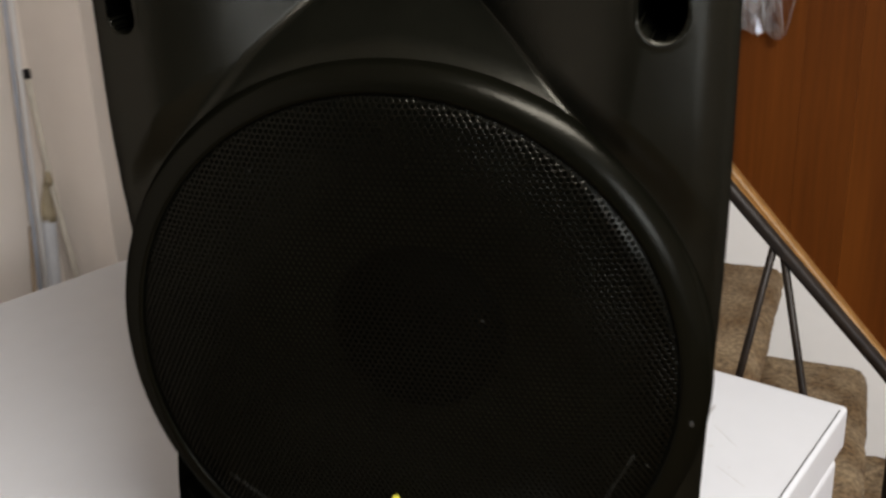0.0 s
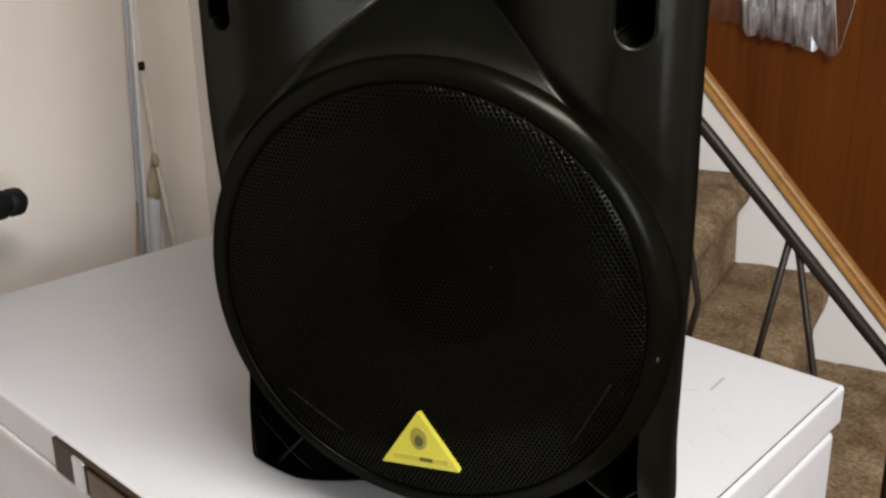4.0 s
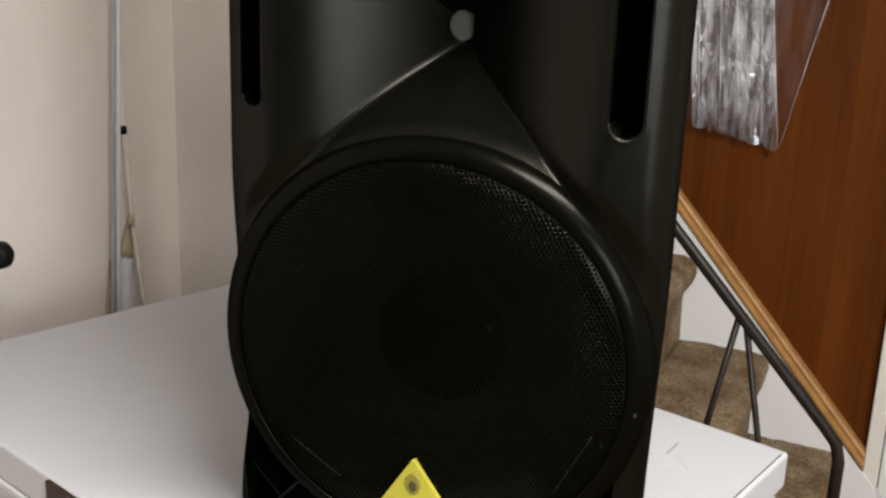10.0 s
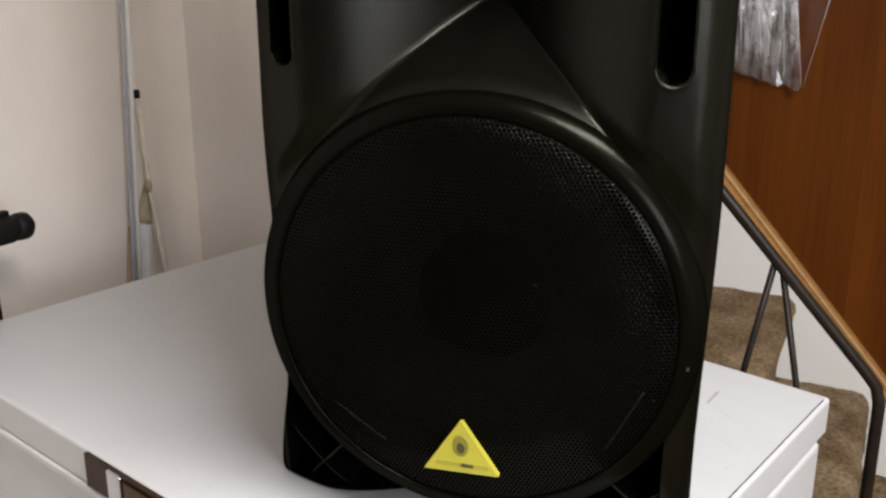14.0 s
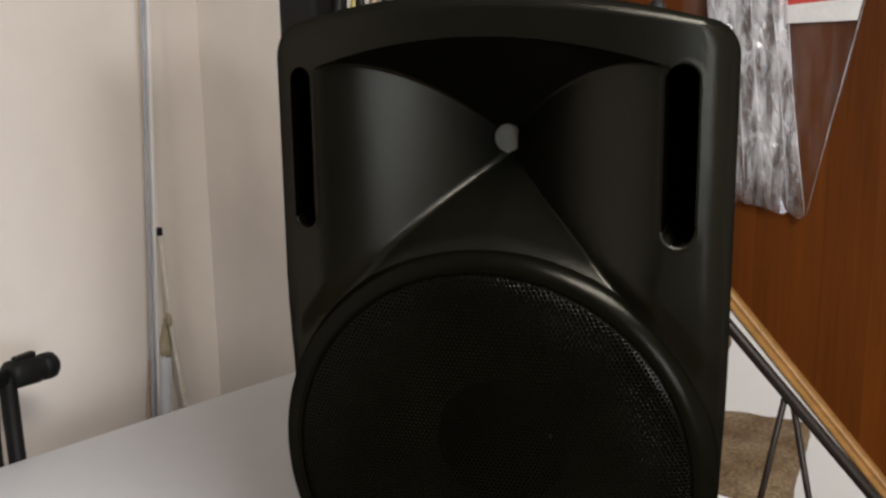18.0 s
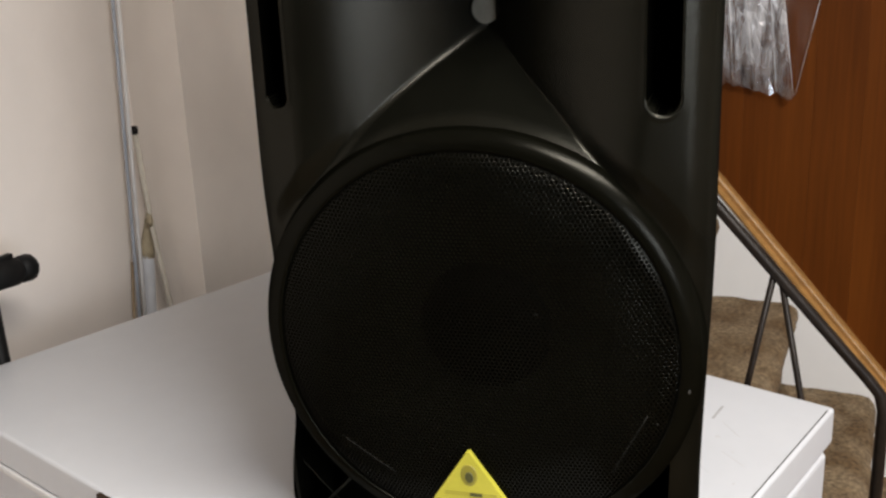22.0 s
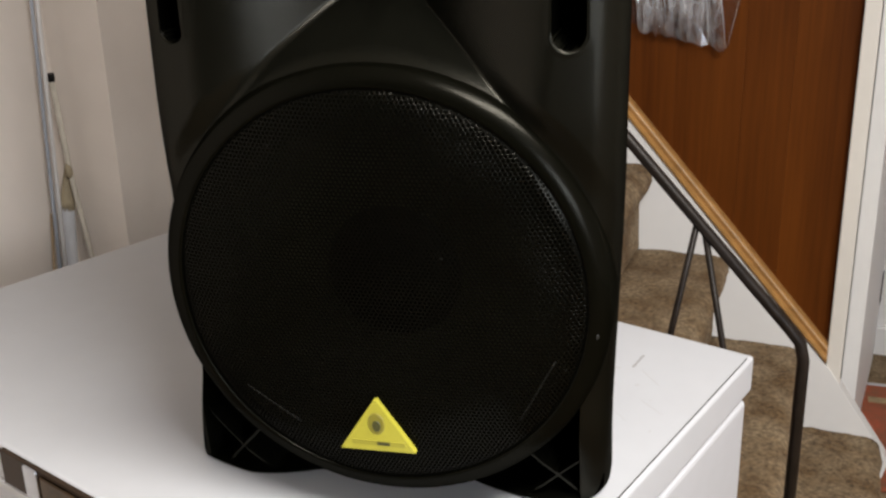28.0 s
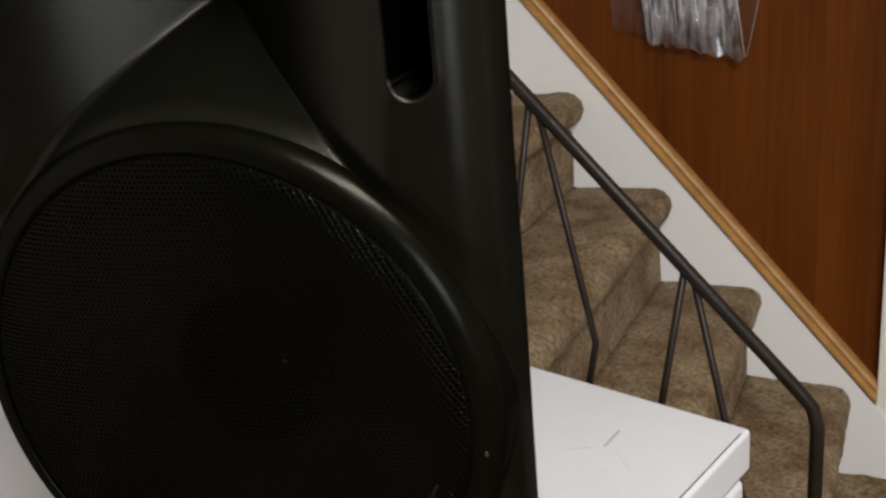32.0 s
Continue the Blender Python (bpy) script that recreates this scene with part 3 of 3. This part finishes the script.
def speaker_body():
    x, y, z = front_shape()
    nz, nx = x.shape
    verts = np.stack([x, y, z], -1).reshape(-1, 3).tolist()
    ids = np.arange(nx * nz).reshape(nz, nx)
    faces = np.stack([ids[:-1, :-1], ids[:-1, 1:], ids[1:, 1:], ids[1:, :-1]], -1).reshape(-1, 4).tolist()
    border = list(ids[0, :]) + list(ids[1:, -1]) + list(ids[-1, :-1][::-1]) + list(ids[1:-1, 0][::-1])
    last = [int(i) for i in border]
    for depth, wide, tall in ((0.1, 1.0, 1.0), (0.16, 0.985, 1.0), (0.28, 0.94, 1.0), (0.52, 0.85, 1.0), (0.92, 0.66, 0.985), (1.0, 0.62, 0.97)):
        start = len(verts)
        for i in border:
            vx, vy, vz = verts[int(i)]
            verts.append((vx * wide, vy + (0.325 - vy) * depth, vz * tall))
        here = list(range(start, start + len(border)))
        n = len(border)
        faces += [(last[k], here[k], here[(k + 1) % n], last[(k + 1) % n]) for k in range(n)]
        last = here
    faces.append(last)
    data = bpy.data.meshes.new("cabinet")
    data.from_pydata(verts, [], faces)
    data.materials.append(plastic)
    data.materials.append(recess_shade_black)
    bm = bmesh.new()
    bm.from_mesh(data)
    bm.normal_update()
    # shade inside slots and corner hollows is painted on as near-black faces
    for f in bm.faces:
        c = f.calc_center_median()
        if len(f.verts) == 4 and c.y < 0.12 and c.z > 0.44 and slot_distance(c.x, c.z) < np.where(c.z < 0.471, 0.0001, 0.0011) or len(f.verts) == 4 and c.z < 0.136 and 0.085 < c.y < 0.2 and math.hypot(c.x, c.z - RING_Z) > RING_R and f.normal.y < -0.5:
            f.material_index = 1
    bmesh.ops.recalc_face_normals(bm, faces=bm.faces)
    bm.to_mesh(data)
    bm.free()
    data.shade_smooth()
    data.set_sharp_from_angle(angle=radians(38))
    return data


speaker = tagged(empty("loudspeaker", SPEAKER), "black plastic loudspeaker with a round woofer, standing on the freezer", "loudspeaker")
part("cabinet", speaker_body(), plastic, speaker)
GRILLE_R, DOME = 0.1845, 0.0145


def dome_y(x, z):
    """Front of the grille at x and z, taken from its middle."""
    q = np.hypot(x, z) / GRILLE_R
    return -0.0095 - DOME * (0.66 * (1 - q ** 4) + 0.34 * (1 - q ** 18))


def perforated_sheet(pitch):
    """Sheet steel with staggered rows of punched holes: each hole has a rolled lip and a wall of its own."""
    rows = np.arange(-62, 63)
    gx, gz = np.meshgrid(np.arange(-50, 51) * pitch, rows * pitch * math.sqrt(0.75))
    gx = gx + np.where(rows % 2, pitch / 2, 0)[:, None]
    keep = np.hypot(gx, gz) < GRILLE_R - 0.0024
    cx, cz = gx[keep], gz[keep]
    sides = 12
    turn = np.radians(np.arange(sides) * 360 / sides + 30)
    cell_edge = np.where(np.arange(sides) % 2, pitch / 2, pitch / math.sqrt(3))
    rings = []
    for radius, deep in ((cell_edge, 0.0), (0.00178, 0.0), (0.00144, 0.00013), (0.00138, 0.0012)):
        x, z = cx[:, None] + radius * np.cos(turn), cz[:, None] + radius * np.sin(turn)
        rings.append(np.stack([x, dome_y(x, z) + deep, z], -1))
    verts = np.stack(rings, 1).reshape(-1, 3)
    k = np.arange(sides)
    cell = np.concatenate([np.stack([j * sides + k, j * sides + (k + 1) % sides, (j + 1) * sides + (k + 1) % sides, (j + 1) * sides + k], -1) for j in range(3)])
    faces = (cell[None] + 4 * sides * np.arange(len(cx))[:, None, None]).reshape(-1, 4)
    data = bpy.data.meshes.new("grille")
    data.from_pydata(verts.tolist(), [], faces.tolist())
    data.materials.append(perforated)
    return data


grille = part("grille", perforated_sheet(0.0040), perforated, speaker, "perforated black steel grille")
WOOFER = pose(0, 0.004, RING_Z + 0.0025, 3.2) @ Matrix.Diagonal((1, 1, 1.013, 1))
grille.matrix_basis = WOOFER
part("grille_border", spun([(GRILLE_R + 0.001, -0.006)] + [(r, dome_y(r, 0) + 0.0003) for r in (GRILLE_R, GRILLE_R - 0.002, GRILLE_R - 0.0042)], 96), border_black, grille, "", True)
roll = [(0.1842 + 0.0195 * math.sin(a), 0.006 - 0.0185 * math.cos(a)) for a in (math.radians(d) for d in range(0, 91, 6))]
rim = part("woofer_rim", spun([(0.1825, -0.006), (0.1832, -0.0112)] + roll + [(RING_R, 0.05)], 128), ring_plastic, speaker, "smooth black rim", True)
rim.matrix_basis = WOOFER
chip = part("chip", spun([(0.0022, 0.0), (0.0014, -0.0007), (0.0002, -0.0009)], 9), chip_grey, rim, "pale chipped spot")
chip.location, chip.scale = (0.1912, -0.0103, -0.0235), (0.7, 1, 1.2)
cone = part("woofer_cone", spun([(0.19, 0.012), (0.178, 0.0), (0.166, 0.012), (0.15, 0.016), (0.062, 0.045)], 64), cone_paper, speaker, "", True)
cone.matrix_basis = WOOFER
cap = part("dust_cap", spun([(0.064, 0.045), (0.05, 0.032), (0.03, 0.024), (0.001, 0.02)], 48), cap_paper, speaker, "", True)
cap.matrix_basis = WOOFER
throat = [(min(0.0092, 0.0134 * math.cos(a)), 0.0134 * math.sin(a)) for a in (2 * math.pi * k / 40 for k in range(40))]
disc = part("horn_throat", prism(throat, 0.0865, 0.1), throat_grey, speaker, "pale grey horn throat")
disc.location = (-0.001, 0, THROAT_Z)

# eyelet on the cabinet's top
eyelet = part("rigging_eyelet", tube([(0.136, 0.06, 0.63), (0.136, 0.06, 0.6555), (0.136, 0.06, 0.656), (0.136, 0.06, 0.66), (0.136, 0.06, 0.661)], [0.007, 0.007, 0.005, 0.0042, 0.0025], 12), rubber, speaker, "dark steel rigging eyelet", True)

# yellow badge on the grille
bx, bz = -0.0035, 0.0955
badge = part("badge", prism([(bx - 0.0355, bz), (bx + 0.0355, bz + 0.001), (bx + 0.0015, bz + 0.052), (bx - 0.0015, bz + 0.052)], -0.0285, -0.022), yellow, speaker, "yellow triangular badge")
badge.matrix_basis = WOOFER @ Matrix.Translation((0, 0, -RING_Z))
oval = spun([(0.0095, 0.0), (0.0085, -0.0008), (0.0005, -0.0008)], 24)
emblem = part("emblem", oval, badge_soft, badge)
emblem.location, emblem.scale = (bx, -0.0285, bz + 0.0285), (0.85, 1, 1.2)
mark = part("emblem_mark", spun([(0.0042, 0.0), (0.0036, -0.0006), (0.0003, -0.0006)], 20), badge_dark, badge)
mark.location, mark.scale = (bx + 0.0004, -0.0294, bz + 0.0265), (1, 1, 1.4)
part("lettering_bar", slab(bx - 0.024, bx + 0.026, -0.0289, -0.0285, bz + 0.006, bz + 0.011), badge_faint, badge)
part("lettering_bar", slab(bx + 0.000, bx + 0.012, -0.0293, -0.0289, bz + 0.0068, bz + 0.0102), badge_dark, badge)

# faint dents and lint on the grille


def dent(p, q):
    pts = [Vector(p).lerp(Vector(q), t / 8) for t in range(9)]
    return tube([(v.x, dome_y(v.x, v.y) + 0.0004, v.y) for v in pts], 0.0007, 6)


for p, q in (((0.126, -0.107), (0.157, -0.046)), ((-0.13, -0.094), (-0.078, -0.128))):
    line = part("dent", dent(p, q), dent_grey, grille, "faint dent line", True)
for lx, lz, size in ((0.062, 0.045, 0.0022), (-0.085, 0.135, 0.0018), (0.02, -0.075, 0.0014), (0.165, -0.055, 0.0018)):
    lint = part("lint", spun([(size * 0.8, 0.0), (size * 0.5, -0.0006), (0.0002, -0.0008)], 7), dent_grey, grille, "pale speck of lint")
    lint.scale = (1.0, 1.0, 0.55)
    lint.location = (lx, dome_y(lx, lz), lz)

# ---- clear packing bag hung on the panelling ----


def bag_sheet(corners, nx, nz, depth, seed, mat, share=0.35):
    """A crumpled film between four corners (low left, low right, top right, top left): flat facets that meet in sharp creases, mostly upright."""
    a, b, c, d = [Vector(p) for p in corners]
    rnd = random.Random(seed)
    bm = bmesh.new()
    grid = []
    for j in range(nz + 1):
        row = []
        for i in range(nx + 1):
            u = i / nx + (rnd.uniform(-0.36, 0.36) / nx if 0 < i < nx else 0)
            v = (j + (rnd.uniform(-0.4, 0.4) if 0 < j < nz else 0) + (0.5 if i % 2 and 0 < j < nz else 0)) / nz
            p = a.lerp(b, u).lerp(d.lerp(c, u), min(1, v))
            fold = math.sin(u * 17 + 2.2 * math.sin(v * 5 + seed) + seed)
            p.y -= depth * max(0.02, 0.45 + 0.25 * fold + rnd.uniform(-0.4, 0.4))
            p.x += 0.006 * noise.noise(Vector((u * 2, v * 11, seed + 4)))
            if j == 0:
                p.z += rnd.uniform(-0.006, 0.006)
            row.append(bm.verts.new(p))
        grid.append(row)
    for low, high in zip(grid, grid[1:]):
        for i in range(nx):
            q = (low[i], low[i + 1], high[i + 1], high[i])
            k = rnd.randrange(2)
            bm.faces.new((q[k], q[k + 1], q[k + 2]))
            bm.faces.new((q[k], q[k + 2], q[(k + 3) % 4]))
    creased = [e for e in bm.edges if len(e.link_faces) == 2 and rnd.random() < share]
    made = bmesh.ops.bevel(bm, geom=creased, offset=0.0006, segments=1, affect="EDGES", clamp_overlap=True)
    for f in made["faces"]:
        f.material_index = 1
    data = mesh_of("film", bm, mat)
    data.materials.append(creased_film)
    return data


bag = tagged(empty("packing_bag", Matrix.Translation((0, 0, 0))), "crumpled clear plastic packing bag with a red and white header", "bag")
BY = WALL_Y - 0.012
part("film", bag_sheet([(-0.125, BY, 1.098), (0.13, BY, 1.036), (0.04, BY, 1.80), (-0.16, BY, 1.80)], 12, 44, 0.005, 3, clear_film, 0.0), clear_film, bag)
part("folded_film", bag_sheet([(-0.055, BY - 0.012, 1.078), (0.126, BY - 0.012, 1.04), (0.03, BY - 0.012, 1.80), (-0.115, BY - 0.012, 1.80)], 20, 42, 0.0095, 8, film), film, bag, "milky folded film")
part("film_edge", tube([(0.128, BY - 0.012, 1.045), (0.092, BY - 0.014, 1.295), (0.066, BY - 0.014, 1.525), (0.036, BY - 0.012, 1.80)], 0.001, 6), creased_film, bag)
for low, high in ((-0.035, -0.098), (0.005, -0.066), (0.05, -0.03), (0.096, 0.006)):
    line = [(low + (high - low) * t + 0.004 * math.sin(5 * t + 60 * low), BY - 0.018 - 0.003 * math.sin(9 * t + 40 * low), 1.075 - 0.22 * max(0, low) + 0.7 * t) for t in [k / 14 for k in range(15)]]
    part("film_fold", tube(line, [0.0004 + 0.0007 * abs(math.sin(2.3 * k + 50 * low)) for k in range(15)], 5), creased_film, bag)
part("flap_edge", tube([(0.131, BY - 0.008, 1.045), (0.168, BY - 0.010, 1.238), (0.222, BY - 0.010, 1.50), (0.283, BY - 0.008, 1.80)], 0.0009, 6), film, bag)
part("film_flap", bag_sheet([(0.115, BY, 1.045), (0.13, BY, 1.036), (0.283, BY, 1.80), (0.03, BY, 1.80)], 4, 16, 0.0025, 5, clear_film, 0.0), clear_film, bag)
part("header_red", prism([(0.05, 1.475), (0.215, 1.49), (0.235, 1.8), (0.05, 1.8)], BY - 0.004, BY - 0.002), label_red, bag, "red printed header")
part("header_white", prism([(0.06, 1.44), (0.206, 1.445), (0.215, 1.49), (0.05, 1.475)], BY - 0.004, BY - 0.002), label_white, bag, "white printed strip")

# ---- poles leaning in the corner ----


def leaning_pole(name, line, radius, mat, label, tip=None):
    pole = tagged(empty(name), label, "pole", group="poles against the wall")
    pts = [Vector(p) for p in line]
    part("shaft", tube(pts, radius, 10), mat, pole, smooth=True)
    if tip:
        h, w = pts[-1], (pts[-1] - pts[-2]).normalized()
        part("end_cap", tube([h - w * 0.004, h + w * 0.003, h + w * 0.010, h + w * 0.012], [radius * 1.1, radius * 1.25, radius * 1.25, radius * 0.9], 10), tip, pole, smooth=True)
    return pole


leaning_pole("pole", [(-1.02, 0.675, 0), (-1.0, 0.788, 2.0)], 0.0034, pole_blue, "long thin blue-grey pole leaning on the wall")
leaning_pole("pole", [(-1.02, 0.692, 0), (-0.99, 0.79, 2.0)], 0.0042, pole_white, "long thin white pole leaning on the wall")
stick = leaning_pole("stick", [(-0.9, 0.76, 0), (-0.971, 0.76, 0.705), (-0.994, 0.76, 0.879), (-1.005, 0.76, 1.055)], 0.0052, pole_stick, "bent weathered wooden stick leaning on the wall", rubber)
part("knot", tube([(-0.992, 0.757, 0.868), (-0.993, 0.757, 0.876), (-0.995, 0.757, 0.889), (-0.997, 0.757, 0.897)], [0.003, 0.0068, 0.0062, 0.003], 8), pole_wood, stick, "dark knot", True)
pipe = leaning_pole("pipe", [(-1.02, 0.676, 0), (-1.015, 0.763, 0.805)], 0.0122, pole_pale, "pale blue-grey pipe with a soiled brown end, leaning on the wall")
part("soiled_end", tube([(-1.015, 0.763, 0.80), (-1.0148, 0.764, 0.818), (-1.014, 0.766, 0.838), (-1.013, 0.768, 0.858), (-1.012, 0.77, 0.88)], [0.0126, 0.0134, 0.0112, 0.0072, 0.0035], 9), pole_wood, pipe, "soiled brown cloth end", True)
leaning_pole("stick", [(-1.03, 0.617, 0), (-1.03, 0.733, 0.80)], 0.003, pole_brown, "short thin brown stick leaning on the wall")


# ---- black folding stand beside the freezer ----
stand = tagged(empty("folding_stand"), "black tubular folding stand beside the freezer", "stand")
SX = -0.895
part("crossbar", tube([(SX, -0.25, 0.975), (SX, 0.31, 0.927)], 0.0125, 12), rubber, stand, smooth=True)
clamp = part("end_fitting", tube([(SX, 0.262, 0.933), (SX, 0.27, 0.932), (SX, 0.318, 0.928), (SX, 0.326, 0.927)], [0.016, 0.023, 0.023, 0.018], 14), rubber, stand, smooth=True)
part("end_plug", tube([(SX, 0.326, 0.927), (SX, 0.332, 0.9265), (SX, 0.35, 0.925), (SX, 0.358, 0.924)], [0.016, 0.0215, 0.0215, 0.014], 12), rubber, clamp, smooth=True)
part("clamp_lever", slab(SX - 0.006, SX + 0.006, 0.278, 0.318, 0.947, 0.958, 0.002), rubber, clamp)
for y0, y1 in ((0.262, 0.29), (0.222, 0.225)):
    part("leg", tube([(SX, y0, 0.935), (SX, y1, 0.0)], 0.0135, 10), rubber, stand, smooth=True)

# ---- dark case and microphone stand behind the loudspeaker ----
case = tagged(part("equipment_case", slab(-0.452, -0.394, 0.38, 0.47, TOP, 1.66, 0.006), rubber), "tall narrow black equipment case on the freezer", "case")
mic = tagged(empty("microphone_stand"), "thin black microphone stand behind the loudspeaker", "stand")
part("foot_plate", slab(-0.235, -0.115, 0.41, 0.53, TOP, TOP + 0.012, 0.004), rubber, mic)
part("pole", tube([(-0.168, 0.46, TOP + 0.01), (-0.168, 0.46, 1.66)], 0.005, 10), rubber, mic, smooth=True)
part("boom", tube([(-0.168, 0.46, 1.62), (-0.205, 0.455, 1.555), (-0.245, 0.45, 1.50), (-0.25, 0.45, 1.42)], 0.0095, 10), rubber, mic, smooth=True)
part("boom_tip", tube([(-0.168, 0.46, 1.575), (-0.14, 0.455, 1.535), (-0.118, 0.45, 1.508), (-0.113, 0.45, 1.502)], [0.006, 0.006, 0.009, 0.006], 10), rubber, mic, smooth=True)
part("clamp", slab(-0.182, -0.154, 0.445, 0.475, 1.53, 1.56, 0.004), rubber, mic)
for cx, lean, r, mat, colour in ((-0.376, 0.012, 0.008, rubber, "black"), (-0.352, 0.014, 0.0045, cable_yellow, "dull yellow"), (-0.345, -0.014, 0.006, rubber, "black"), (-0.322, 0.004, 0.0045, pole_brown, "tan"), (-0.308, 0.008, 0.0032, rubber, "black")):
    tagged(part("cable", tube([(cx, 0.40, TOP + 0.004), (cx + lean, 0.405, 1.1), (cx - lean, 0.41, 1.4), (cx + 2 * lean, 0.42, 1.66)], r, 8), mat, smooth=True), colour + " cable hanging behind the loudspeaker", "cable", group="cables behind the loudspeaker")
